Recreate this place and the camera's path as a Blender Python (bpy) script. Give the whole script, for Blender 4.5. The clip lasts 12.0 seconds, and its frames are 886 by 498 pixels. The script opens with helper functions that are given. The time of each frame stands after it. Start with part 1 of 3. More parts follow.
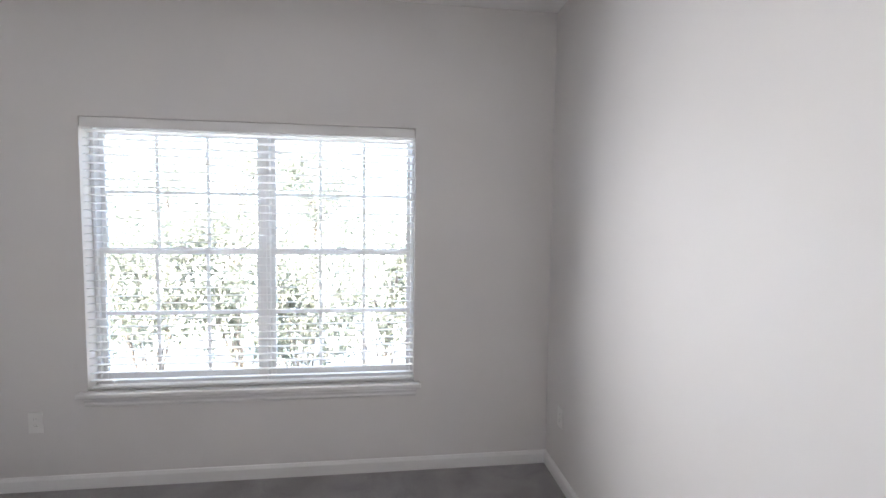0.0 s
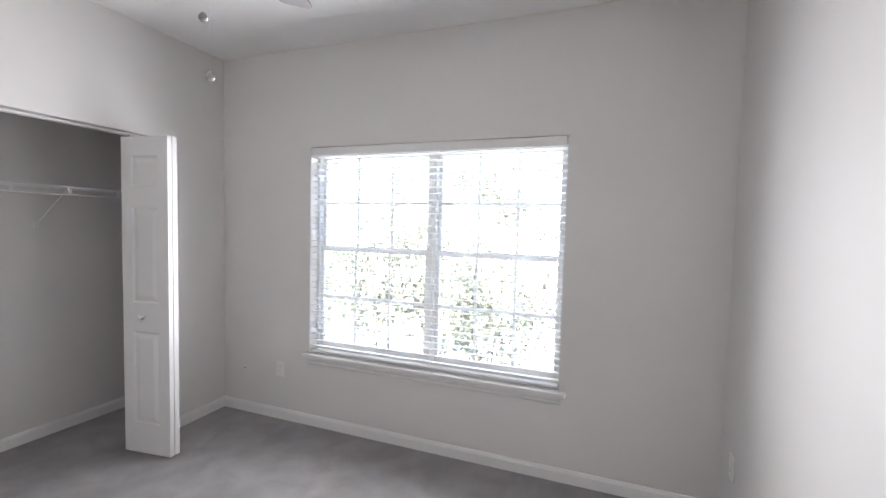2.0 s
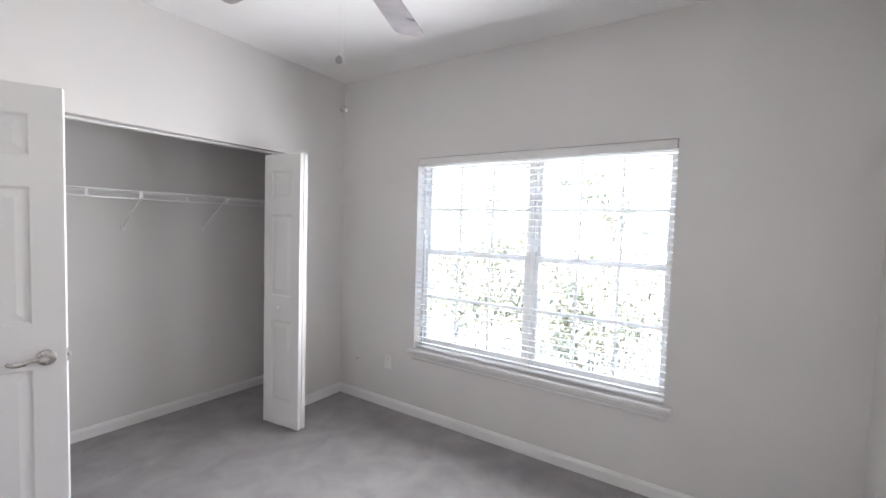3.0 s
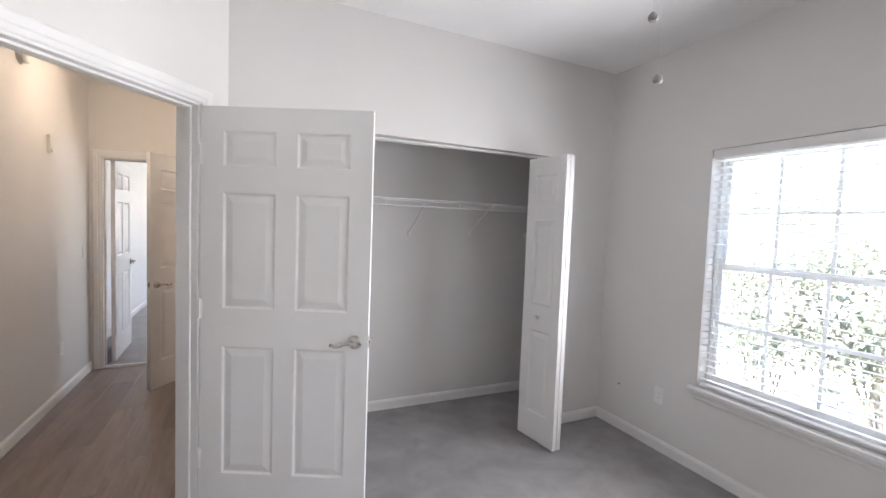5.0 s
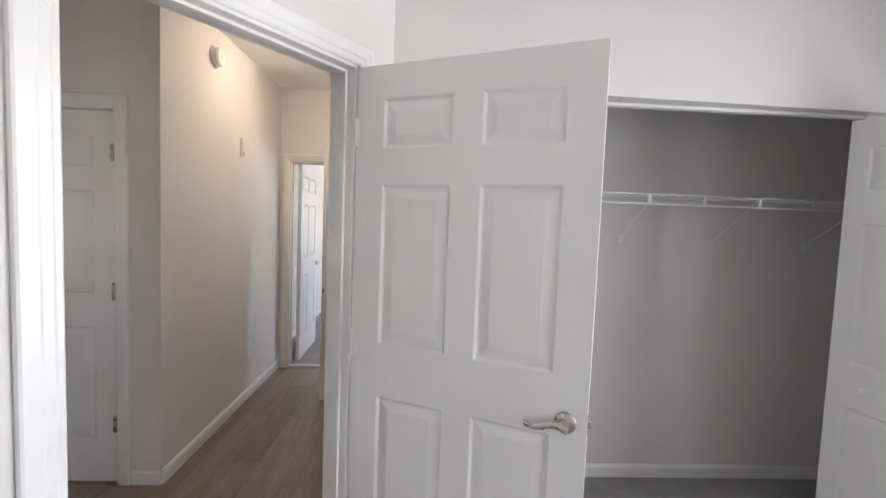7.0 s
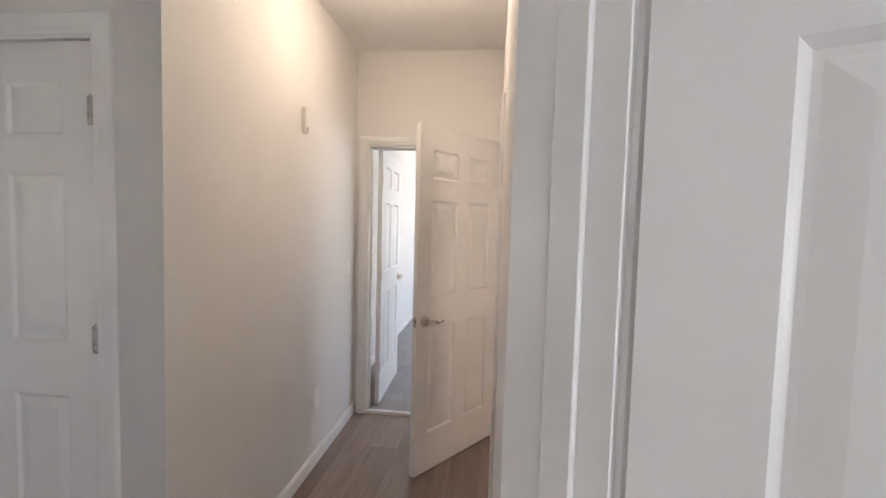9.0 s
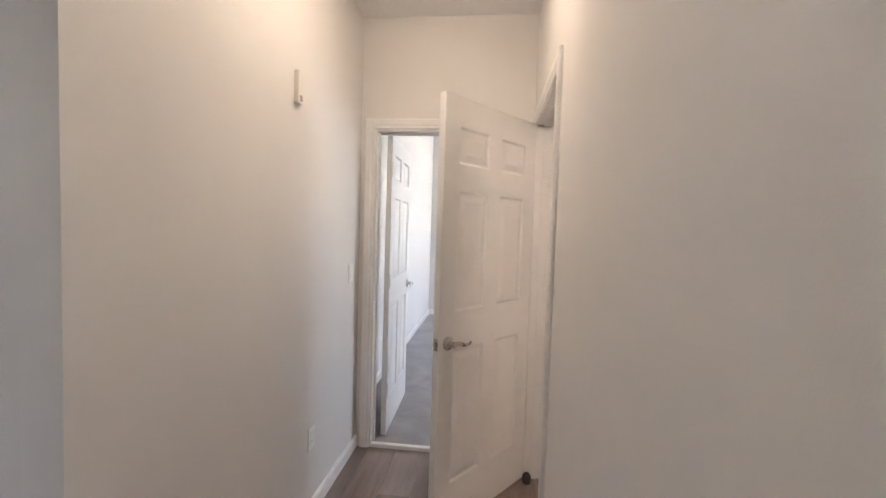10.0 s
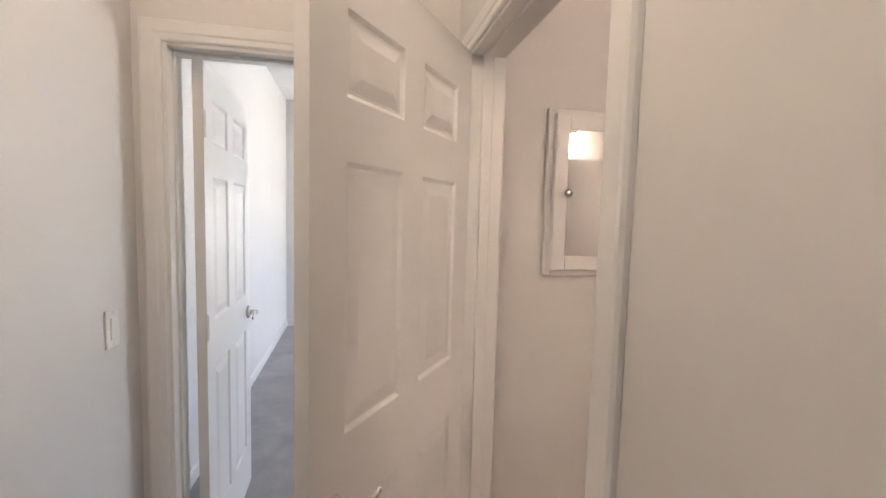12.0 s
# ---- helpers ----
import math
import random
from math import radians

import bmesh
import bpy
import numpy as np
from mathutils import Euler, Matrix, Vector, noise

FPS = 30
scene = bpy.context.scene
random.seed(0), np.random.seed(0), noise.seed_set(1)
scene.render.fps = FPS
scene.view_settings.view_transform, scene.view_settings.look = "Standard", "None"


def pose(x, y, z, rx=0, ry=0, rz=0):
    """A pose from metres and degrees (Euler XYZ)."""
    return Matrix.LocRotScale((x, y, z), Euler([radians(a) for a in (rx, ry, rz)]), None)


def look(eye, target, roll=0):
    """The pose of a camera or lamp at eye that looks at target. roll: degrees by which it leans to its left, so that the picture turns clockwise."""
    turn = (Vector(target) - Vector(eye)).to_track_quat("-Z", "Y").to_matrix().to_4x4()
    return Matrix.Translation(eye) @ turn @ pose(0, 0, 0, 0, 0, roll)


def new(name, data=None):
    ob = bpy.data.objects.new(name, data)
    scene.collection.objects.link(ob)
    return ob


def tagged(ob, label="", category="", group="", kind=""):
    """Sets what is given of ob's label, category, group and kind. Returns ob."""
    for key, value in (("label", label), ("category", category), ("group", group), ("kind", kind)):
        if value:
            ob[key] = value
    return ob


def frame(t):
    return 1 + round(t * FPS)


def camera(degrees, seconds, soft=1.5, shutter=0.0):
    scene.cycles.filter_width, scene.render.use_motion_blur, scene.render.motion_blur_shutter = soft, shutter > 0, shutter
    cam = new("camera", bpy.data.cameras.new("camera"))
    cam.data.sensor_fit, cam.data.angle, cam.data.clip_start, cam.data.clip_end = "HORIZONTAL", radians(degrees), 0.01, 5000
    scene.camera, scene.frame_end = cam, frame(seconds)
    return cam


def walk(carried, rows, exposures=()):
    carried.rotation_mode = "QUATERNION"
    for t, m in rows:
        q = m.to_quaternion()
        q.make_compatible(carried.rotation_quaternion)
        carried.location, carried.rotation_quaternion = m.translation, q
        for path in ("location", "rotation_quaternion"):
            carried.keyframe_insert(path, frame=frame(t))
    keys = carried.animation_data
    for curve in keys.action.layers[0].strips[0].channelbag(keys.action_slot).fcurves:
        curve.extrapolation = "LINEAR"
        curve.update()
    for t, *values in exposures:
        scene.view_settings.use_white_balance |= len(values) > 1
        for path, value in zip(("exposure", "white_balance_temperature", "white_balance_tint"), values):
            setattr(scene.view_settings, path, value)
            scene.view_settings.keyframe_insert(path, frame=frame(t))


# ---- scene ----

# ---- camera and walk ----
cam = camera(91.4, 12.0)
PATH = [
    (0, (0.03, 0.175, 1.493), (0.272, 2.156, 1.37), 0.7),
    (0.5, (0.159, 0.194, 1.506), (0.143, 2.19, 1.384), 0.7),
    (1, (0.255, 0.197, 1.511), (-0.009, 2.177, 1.39), 1.0),
    (1.5, (0.351, 0.17, 1.505), (-0.17, 2.098, 1.392), 1.3),
    (2, (0.406, 0.125, 1.5), (-0.306, 1.991, 1.39), 1.4),
    (2.5, (0.452, 0.078, 1.512), (-0.461, 1.854, 1.403), 1.6),
    (3, (0.455, 0.024, 1.516), (-0.663, 1.678, 1.41), 1.7),
    (3.2, (0.46, 0.008, 1.517), (-0.749, 1.597, 1.41), 1.8),
    (4.8, (0.212, 0.061, 1.508), (-1.558, 0.986, 1.399), 2.1),
    (5, (0.171, 0.091, 1.507), (-1.647, 0.917, 1.396), 2.1),
    (5.5, (0.041, 0.151, 1.498), (-1.857, 0.771, 1.384), 2.1),
    (6, (-0.149, 0.166, 1.499), (-2.096, 0.606, 1.38), 2.0),
    (6.5, (-0.379, 0.165, 1.51), (-2.356, 0.44, 1.388), 1.9),
    (7, (-0.642, 0.13, 1.508), (-2.636, 0.226, 1.379), 2.2),
    (7.5, (-0.903, 0.055, 1.505), (-2.898, 0.005, 1.376), 2.1),
    (7.7, (-1.006, 0.024, 1.509), (-2.999, -0.059, 1.369), 2.2),
    (9.3, (-1.936, -0.289, 1.47), (-3.917, -0.535, 1.352), 1.6),
    (9.5, (-2.032, -0.314, 1.476), (-4.012, -0.569, 1.355), 1.7),
    (10, (-2.275, -0.431, 1.435), (-4.26, -0.656, 1.334), 1.8),
    (10.5, (-2.537, -0.528, 1.436), (-4.53, -0.667, 1.336), 1.8),
    (11, (-2.821, -0.598, 1.461), (-4.817, -0.568, 1.345), 1.5),
    (11.5, (-3.1, -0.635, 1.47), (-5.081, -0.392, 1.341), 1.5),
    (12, (-3.376, -0.575, 1.501), (-5.329, -0.171, 1.345), 1.5),
]
EXPOSURES = [(0, 4.36, 6500, 10), (3, 4.65, 6500, 10), (5, 4.6, 6500, 10), (6.5, 4.5, 6500, 10), (7.5, 4.52, 6500, 10), (9.5, 4.76, 6500, 10), (12, 4.66, 6500, 10)]
walk(cam, [(t, look(eye, target, roll)) for t, eye, target, roll in PATH], EXPOSURES)

# ---- world, sun, light levels ----
SUN_ELEVATION, SUN_AZIMUTH = 52.0, 200.0
world = bpy.data.worlds.new("sky")
scene.world = world
world.use_nodes = True
sky = world.node_tree.nodes.new("ShaderNodeTexSky")
sky.sky_type, sky.sun_disc = "NISHITA", False
sky.sun_elevation, sky.sun_rotation = radians(SUN_ELEVATION), radians(SUN_AZIMUTH)
sky.air_density, sky.dust_density, sky.ozone_density = 0.7, 3.0, 0.6
back = world.node_tree.nodes["Background"]
back.inputs["Strength"].default_value = 0.15
world.node_tree.links.new(sky.outputs[0], back.inputs["Color"])
sun_data = bpy.data.lights.new("sun", "SUN")
sun_data.energy, sun_data.angle, sun_data.color = 4.5, radians(0.5), (1.0, 0.95, 0.88)
sun = new("sun", sun_data)
sa, se = radians(SUN_AZIMUTH), radians(SUN_ELEVATION)
sun.matrix_world = look((math.sin(sa) * math.cos(se) * 30, math.cos(sa) * math.cos(se) * 30, math.sin(se) * 30), (0, 0, 0))
HALL_LAMP, VANITY_LAMP = 1.85, 2.2


def window_daylight(m, w, h, watts, color, spread=150):
    """The sky's light in a window's opening."""
    d = bpy.data.lights.new("window_daylight", "AREA")
    d.spread = radians(spread)
    d.shape, d.size, d.size_y, d.energy, d.color = "RECTANGLE", w, h, watts, color
    ob = new("window_daylight", d)
    ob.matrix_world = m
    return ob


window_daylight(look((-0.716, 2.688, 1.29), (-0.716, 0.0, 1.29)), 1.74, 1.42, 2.1, (0.97, 0.965, 1.0), 145)
window_daylight(look((-0.716, 2.774, 1.29), (-0.716, 0.0, 1.29)), 1.74, 1.44, 0.55, (0.97, 0.965, 1.0), 170)
window_daylight(look((-7.8, 2.3, 1.35), (-7.8, 0.0, -0.6)), 0.95, 1.1, 1.7, (1.0, 0.985, 0.97), 180)


# ---- materials ----
def material(name, color, rough=0.5, metal=0.0, spread=0.06, scale=6.0, grain=200.0, bump=0.0, coat=0.0, island=0.0):
    m = bpy.data.materials.new(name)
    m.use_nodes = True
    nt = m.node_tree
    n, l = nt.nodes, nt.links
    b = n["Principled BSDF"]
    b.inputs["Roughness"].default_value, b.inputs["Metallic"].default_value = rough, metal
    b.inputs["Coat Weight"].default_value = coat
    tc = n.new("ShaderNodeTexCoord")
    big = n.new("ShaderNodeTexNoise")
    big.inputs["Scale"].default_value, big.inputs["Detail"].default_value = scale, 4.0
    fine = n.new("ShaderNodeTexNoise")
    fine.inputs["Scale"].default_value, fine.inputs["Detail"].default_value = grain, 3.0
    l.new(tc.outputs["Object"], big.inputs["Vector"])
    l.new(tc.outputs["Object"], fine.inputs["Vector"])
    ramp = n.new("ShaderNodeMapRange")
    ramp.inputs["From Min"].default_value, ramp.inputs["From Max"].default_value = 0.3, 0.7
    ramp.inputs["To Min"].default_value, ramp.inputs["To Max"].default_value = 1 - spread, 1 + spread
    l.new(big.outputs["Fac"], ramp.inputs["Value"])
    mul = n.new("ShaderNodeVectorMath")
    mul.operation = "SCALE"
    mul.inputs[0].default_value = color
    l.new(ramp.outputs["Result"], mul.inputs["Scale"])
    out = mul.outputs["Vector"]
    if island:
        oi = n.new("ShaderNodeObjectInfo")
        r2 = n.new("ShaderNodeMapRange")
        r2.inputs["To Min"].default_value, r2.inputs["To Max"].default_value = 1 - island, 1 + island
        l.new(oi.outputs["Random"], r2.inputs["Value"])
        mul2 = n.new("ShaderNodeVectorMath")
        mul2.operation = "SCALE"
        l.new(out, mul2.inputs[0])
        l.new(r2.outputs["Result"], mul2.inputs["Scale"])
        out = mul2.outputs["Vector"]
    l.new(out, b.inputs["Base Color"])
    rr = n.new("ShaderNodeMapRange")
    rr.inputs["To Min"].default_value, rr.inputs["To Max"].default_value = max(rough - 0.08, 0.02), min(rough + 0.08, 1)
    l.new(big.outputs["Fac"], rr.inputs["Value"])
    l.new(rr.outputs["Result"], b.inputs["Roughness"])
    if bump:
        bp = n.new("ShaderNodeBump")
        bp.inputs["Strength"].default_value, bp.inputs["Distance"].default_value = bump, 0.002
        l.new(fine.outputs["Fac"], bp.inputs["Height"])
        l.new(bp.outputs["Normal"], b.inputs["Normal"])
    return m


def carpet_material(name, color):
    """Cut-pile carpet: fine tufts and broad patches where the pile has been brushed one way or the other."""
    m = material(name, color, 0.95, 0, 0.0, 2.5, 420.0, 1.0)
    nt = m.node_tree
    n, l = nt.nodes, nt.links
    b = n["Principled BSDF"]
    b.inputs["Sheen Weight"].default_value, b.inputs["Sheen Roughness"].default_value = 0.25, 0.6
    b.inputs["Specular IOR Level"].default_value = 0.1
    tc = n.new("ShaderNodeTexCoord")
    patch = n.new("ShaderNodeTexNoise")
    patch.inputs["Scale"].default_value, patch.inputs["Detail"].default_value, patch.inputs["Distortion"].default_value = 5.0, 7.0, 0.5
    tuft = n.new("ShaderNodeTexNoise")
    tuft.inputs["Scale"].default_value, tuft.inputs["Detail"].default_value = 160.0, 4.0
    total = n.new("ShaderNodeMath")
    total.operation = "MULTIPLY_ADD"
    total.inputs[1].default_value = 0.45
    ramp = n.new("ShaderNodeMapRange")
    ramp.inputs["From Min"].default_value, ramp.inputs["From Max"].default_value = 0.5, 0.95
    ramp.inputs["To Min"].default_value, ramp.inputs["To Max"].default_value = 0.8, 1.2
    mul = n.new("ShaderNodeVectorMath")
    mul.operation = "SCALE"
    mul.inputs[0].default_value = color
    l.new(tc.outputs["Object"], patch.inputs["Vector"])
    l.new(tc.outputs["Object"], tuft.inputs["Vector"])
    l.new(tuft.outputs["Fac"], total.inputs[0])
    l.new(patch.outputs["Fac"], total.inputs[2])
    l.new(total.outputs[0], ramp.inputs["Value"])
    l.new(ramp.outputs["Result"], mul.inputs["Scale"])
    l.new(mul.outputs["Vector"], b.inputs["Base Color"])
    return m


def wood_material(name, dark, light, rough):
    """Long grain along x, each board with its own shift and tone."""
    m = bpy.data.materials.new(name)
    m.use_nodes = True
    nt = m.node_tree
    n, l = nt.nodes, nt.links
    b = n["Principled BSDF"]
    tc, oi = n.new("ShaderNodeTexCoord"), n.new("ShaderNodeObjectInfo")
    mp = n.new("ShaderNodeMapping")
    mp.inputs["Scale"].default_value = (1.1, 8.0, 8.0)
    off = n.new("ShaderNodeVectorMath")
    off.operation = "SCALE"
    off.inputs[0].default_value = (37.0, 11.0, 5.0)
    l.new(oi.outputs["Random"], off.inputs["Scale"])
    add = n.new("ShaderNodeVectorMath")
    l.new(tc.outputs["Object"], add.inputs[0])
    l.new(off.outputs["Vector"], add.inputs[1])
    l.new(add.outputs["Vector"], mp.inputs["Vector"])
    g = n.new("ShaderNodeTexNoise")
    g.inputs["Scale"].default_value, g.inputs["Detail"].default_value, g.inputs["Roughness"].default_value, g.inputs["Distortion"].default_value = 2.2, 7.0, 0.65, 0.6
    l.new(mp.outputs["Vector"], g.inputs["Vector"])
    ramp = n.new("ShaderNodeValToRGB")
    ramp.color_ramp.elements[0].position, ramp.color_ramp.elements[0].color = 0.32, (*dark, 1)
    ramp.color_ramp.elements[1].position, ramp.color_ramp.elements[1].color = 0.68, (*light, 1)
    l.new(g.outputs["Fac"], ramp.inputs["Fac"])
    tone = n.new("ShaderNodeMapRange")
    tone.inputs["To Min"].default_value, tone.inputs["To Max"].default_value = 0.85, 1.15
    l.new(oi.outputs["Random"], tone.inputs["Value"])
    mul = n.new("ShaderNodeVectorMath")
    mul.operation = "SCALE"
    l.new(ramp.outputs["Color"], mul.inputs[0])
    l.new(tone.outputs["Result"], mul.inputs["Scale"])
    l.new(mul.outputs["Vector"], b.inputs["Base Color"])
    rr = n.new("ShaderNodeMapRange")
    rr.inputs["To Min"].default_value, rr.inputs["To Max"].default_value = rough - 0.07, rough + 0.1
    l.new(g.outputs["Fac"], rr.inputs["Value"])
    l.new(rr.outputs["Result"], b.inputs["Roughness"])
    bp = n.new("ShaderNodeBump")
    bp.inputs["Strength"].default_value, bp.inputs["Distance"].default_value = 0.25, 0.001
    l.new(g.outputs["Fac"], bp.inputs["Height"])
    l.new(bp.outputs["Normal"], b.inputs["Normal"])
    return m


def glass_material():
    m = bpy.data.materials.new("window_glass")
    m.use_nodes = True
    n, l = m.node_tree.nodes, m.node_tree.links
    n.remove(n["Principled BSDF"])
    tr, gl, mix, fr = n.new("ShaderNodeBsdfTransparent"), n.new("ShaderNodeBsdfGlossy"), n.new("ShaderNodeMixShader"), n.new("ShaderNodeFresnel")
    tr.inputs["Color"].default_value = (0.94, 0.96, 0.95, 1)
    gl.inputs["Roughness"].default_value = 0.02
    fr.inputs["IOR"].default_value = 1.45
    l.new(fr.outputs[0], mix.inputs[0])
    l.new(tr.outputs[0], mix.inputs[1])
    l.new(gl.outputs[0], mix.inputs[2])
    l.new(mix.outputs[0], n["Material Output"].inputs[0])
    return m


def slat_material():
    """White faux-wood blind slats that let a little daylight through."""
    m = material("blind_slat_white", (0.82, 0.82, 0.81), 0.4, 0, 0.02)
    n, l = m.node_tree.nodes, m.node_tree.links
    tl, mix = n.new("ShaderNodeBsdfTranslucent"), n.new("ShaderNodeMixShader")
    tl.inputs["Color"].default_value = (0.8, 0.8, 0.78, 1)
    mix.inputs[0].default_value = 0.14
    l.new(n["Principled BSDF"].outputs[0], mix.inputs[1])
    l.new(tl.outputs[0], mix.inputs[2])
    l.new(mix.outputs[0], n["Material Output"].inputs[0])
    return m


def leaf_material(name, color, spread):
    m = material(name, color, 0.5, 0, spread, 3.0, 60.0)
    n, l = m.node_tree.nodes, m.node_tree.links
    tl, mix = n.new("ShaderNodeBsdfTranslucent"), n.new("ShaderNodeMixShader")
    tl.inputs["Color"].default_value = (color[0] * 1.2, color[1] * 1.25, color[2] * 1.05, 1)
    mix.inputs[0].default_value = 0.5
    l.new(n["Principled BSDF"].outputs[0], mix.inputs[1])
    l.new(tl.outputs[0], mix.inputs[2])
    l.new(mix.outputs[0], n["Material Output"].inputs[0])
    return m


def glow_material(name, color, strength):
    m = material(name, (0.85, 0.83, 0.8), 0.3, 0, 0.02)
    b = m.node_tree.nodes["Principled BSDF"]
    b.inputs["Emission Color"].default_value = (*color, 1)
    b.inputs["Emission Strength"].default_value = strength
    return m


WALL = material("wall_paint_greige", (0.72, 0.70, 0.685), 0.6, 0, 0.025, 1.7, 260.0, 0.12)
CEIL = material("ceiling_paint_white", (0.88, 0.87, 0.86), 0.8, 0, 0.03, 2.2, 120.0, 0.3)
TRIM = material("trim_paint_white", (0.8, 0.79, 0.78), 0.32, 0, 0.02, 5.0, 90.0, 0.04)
DOOR = material("door_paint_white", (0.78, 0.77, 0.76), 0.34, 0, 0.02, 3.0, 300.0, 0.08)
VINYL = material("window_vinyl_white", (0.82, 0.82, 0.82), 0.35, 0, 0.02)
PLASTIC = material("plate_plastic_white", (0.8, 0.79, 0.77), 0.3, 0, 0.02, 20.0)
FOB = material("fob_grey", (0.34, 0.33, 0.32), 0.45, 0.3)
IVORY = material("chime_plastic_ivory", (0.7, 0.67, 0.62), 0.4, 0, 0.03, 20.0)
SLOT = material("slot_dark", (0.03, 0.03, 0.03), 0.5)
NICKEL = material("satin_nickel", (0.54, 0.51, 0.485), 0.28, 1.0, 0.05, 30.0)
BLACK = material("black_rubber", (0.012, 0.012, 0.013), 0.5)
WIRE = material("wire_vinyl_white", (0.78, 0.78, 0.77), 0.4, 0, 0.02)
CARPET = carpet_material("carpet_grey", (0.275, 0.262, 0.266))
PLANK = wood_material("vinyl_plank_brown", (0.185, 0.139, 0.123), (0.292, 0.23, 0.205), 0.32)
SUBFLOOR = material("joint_dark", (0.06, 0.045, 0.04), 0.8)
BLADE = material("fan_blade_grey_wood", (0.36, 0.34, 0.36), 0.3, 0, 0.2, 9.0, 80.0, 0.1, 0.3)
BRONZE = material("oil_bronze", (0.06, 0.045, 0.035), 0.4, 0.8)
GLASS, SLAT = glass_material(), slat_material()
MIRROR = material("mirror_silver", (0.9, 0.9, 0.9), 0.02, 1.0, 0.0)
MIRROR.node_tree.nodes["Principled BSDF"].inputs["Roughness"].default_value = 0.01
LEAF = leaf_material("shrub_leaf", (0.15, 0.155, 0.135), 0.3)
LEAF_PALE = leaf_material("tree_leaf", (0.16, 0.165, 0.14), 0.3)
BARK = material("bark", (0.16, 0.13, 0.11), 0.9, 0, 0.3, 12.0, 60.0, 0.6)
PAVING = material("paving_pale", (0.5, 0.5, 0.47), 0.9, 0, 0.2, 0.8, 40.0, 0.6)
DOME = glow_material("lit_dome_glass", (1.0, 0.795, 0.61), HALL_LAMP)
SHADE = glow_material("lit_shade_glass", (1.0, 0.79, 0.65), VANITY_LAMP)


# ---- building helpers ----
def mesh_from(bm, name, mats):
    me = bpy.data.meshes.new(name)
    bmesh.ops.recalc_face_normals(bm, faces=bm.faces)
    bm.to_mesh(me)
    bm.free()
    for m in mats if isinstance(mats, (list, tuple)) else [mats]:
        me.materials.append(m)
    return me


def part(name, bm, mat, parent, label="", smooth=False, m=None):
    me = bm if isinstance(bm, bpy.types.Mesh) else mesh_from(bm, name, mat)
    if smooth:
        me.polygons.foreach_set("use_smooth", [True] * len(me.polygons))
        me.set_sharp_from_angle(angle=radians(38))
    ob = new(name, me)
    ob.parent = parent
    if m is not None:
        ob.matrix_basis = m
    return tagged(ob, label)


def solid(name, bm, mat, label, category, kind="", group="", m=None, smooth=False):
    ob = part(name, bm, mat, None, "", smooth, m)
    return tagged(ob, label, category, group, kind)


def thing(name, m, label, category, group="", kind=""):
    ob = new(name)
    ob.empty_display_size = 0.1
    ob.matrix_basis = m
    return tagged(ob, label, category, group, kind)


def box(bm, x0, x1, y0, y1, z0, z1, bevel=0.0, seg=1):
    vs = [bm.verts.new((x, y, z)) for z in (z0, z1) for y in (y0, y1) for x in (x0, x1)]
    fs = [bm.faces.new([vs[i] for i in q]) for q in ((0, 2, 3, 1), (4, 5, 7, 6), (0, 1, 5, 4), (2, 6, 7, 3), (0, 4, 6, 2), (1, 3, 7, 5))]
    if bevel:
        edges = list({e for f in fs for e in f.edges})
        bmesh.ops.bevel(bm, geom=edges, offset=bevel, segments=seg, profile=0.5, affect="EDGES")
    return bm


def new_box(x0, x1, y0, y1, z0, z1, bevel=0.0, seg=1):
    return box(bmesh.new(), x0, x1, y0, y1, z0, z1, bevel, seg)


def rod(bm, a, b, r, r2=None, seg=12):
    a, b = Vector(a), Vector(b)
    d = b - a
    m = Matrix.Translation((a + b) / 2) @ d.to_track_quat("Z", "Y").to_matrix().to_4x4()
    bmesh.ops.create_cone(bm, cap_ends=True, segments=seg, radius1=r, radius2=r if r2 is None else r2, depth=d.length, matrix=m)
    return bm


def lathe(bm, profile, m=Matrix(), seg=32):
    """A turned shape about z: profile of (radius, height)."""
    rings = []
    for r, z in profile:
        if r < 1e-5:
            rings.append([bm.verts.new(m @ Vector((0, 0, z)))])
        else:
            rings.append([bm.verts.new(m @ Vector((r * math.cos(2 * math.pi * i / seg), r * math.sin(2 * math.pi * i / seg), z))) for i in range(seg)])
    for a, b in zip(rings, rings[1:]):
        for i in range(seg):
            j = (i + 1) % seg
            q = [a[i % len(a)], a[j % len(a)], b[j % len(b)], b[i % len(b)]]
            q = list(dict.fromkeys(q))
            if len(q) > 2:
                bm.faces.new(q)
    return bm


def tube(bm, points, radii, seg=10):
    """A bent bar through the points; radii as (across, up) pairs."""
    pts = [Vector(p) for p in points]
    rings = []
    for i, p in enumerate(pts):
        d = (pts[min(i + 1, len(pts) - 1)] - pts[max(i - 1, 0)]).normalized()
        side = d.cross(Vector((0, 0, 1)))
        side = side.normalized() if side.length > 1e-4 else Vector((1, 0, 0))
        up = side.cross(d)
        ra, rb = radii[i]
        rings.append([bm.verts.new(p + side * ra * math.cos(2 * math.pi * k / seg) + up * rb * math.sin(2 * math.pi * k / seg)) for k in range(seg)])
    for a, b in zip(rings, rings[1:]):
        for k in range(seg):
            bm.faces.new([a[k], a[(k + 1) % seg], b[(k + 1) % seg], b[k]])
    bm.faces.new(rings[0])
    bm.faces.new(rings[-1])
    return bm


def run_pose(p0, p1):
    """Local axes of a wall: x along it from p0 to p1, y towards its room, z up."""
    return pose(p0[0], p0[1], 0, 0, 0, math.degrees(math.atan2(p1[1] - p0[1], p1[0] - p0[0])))


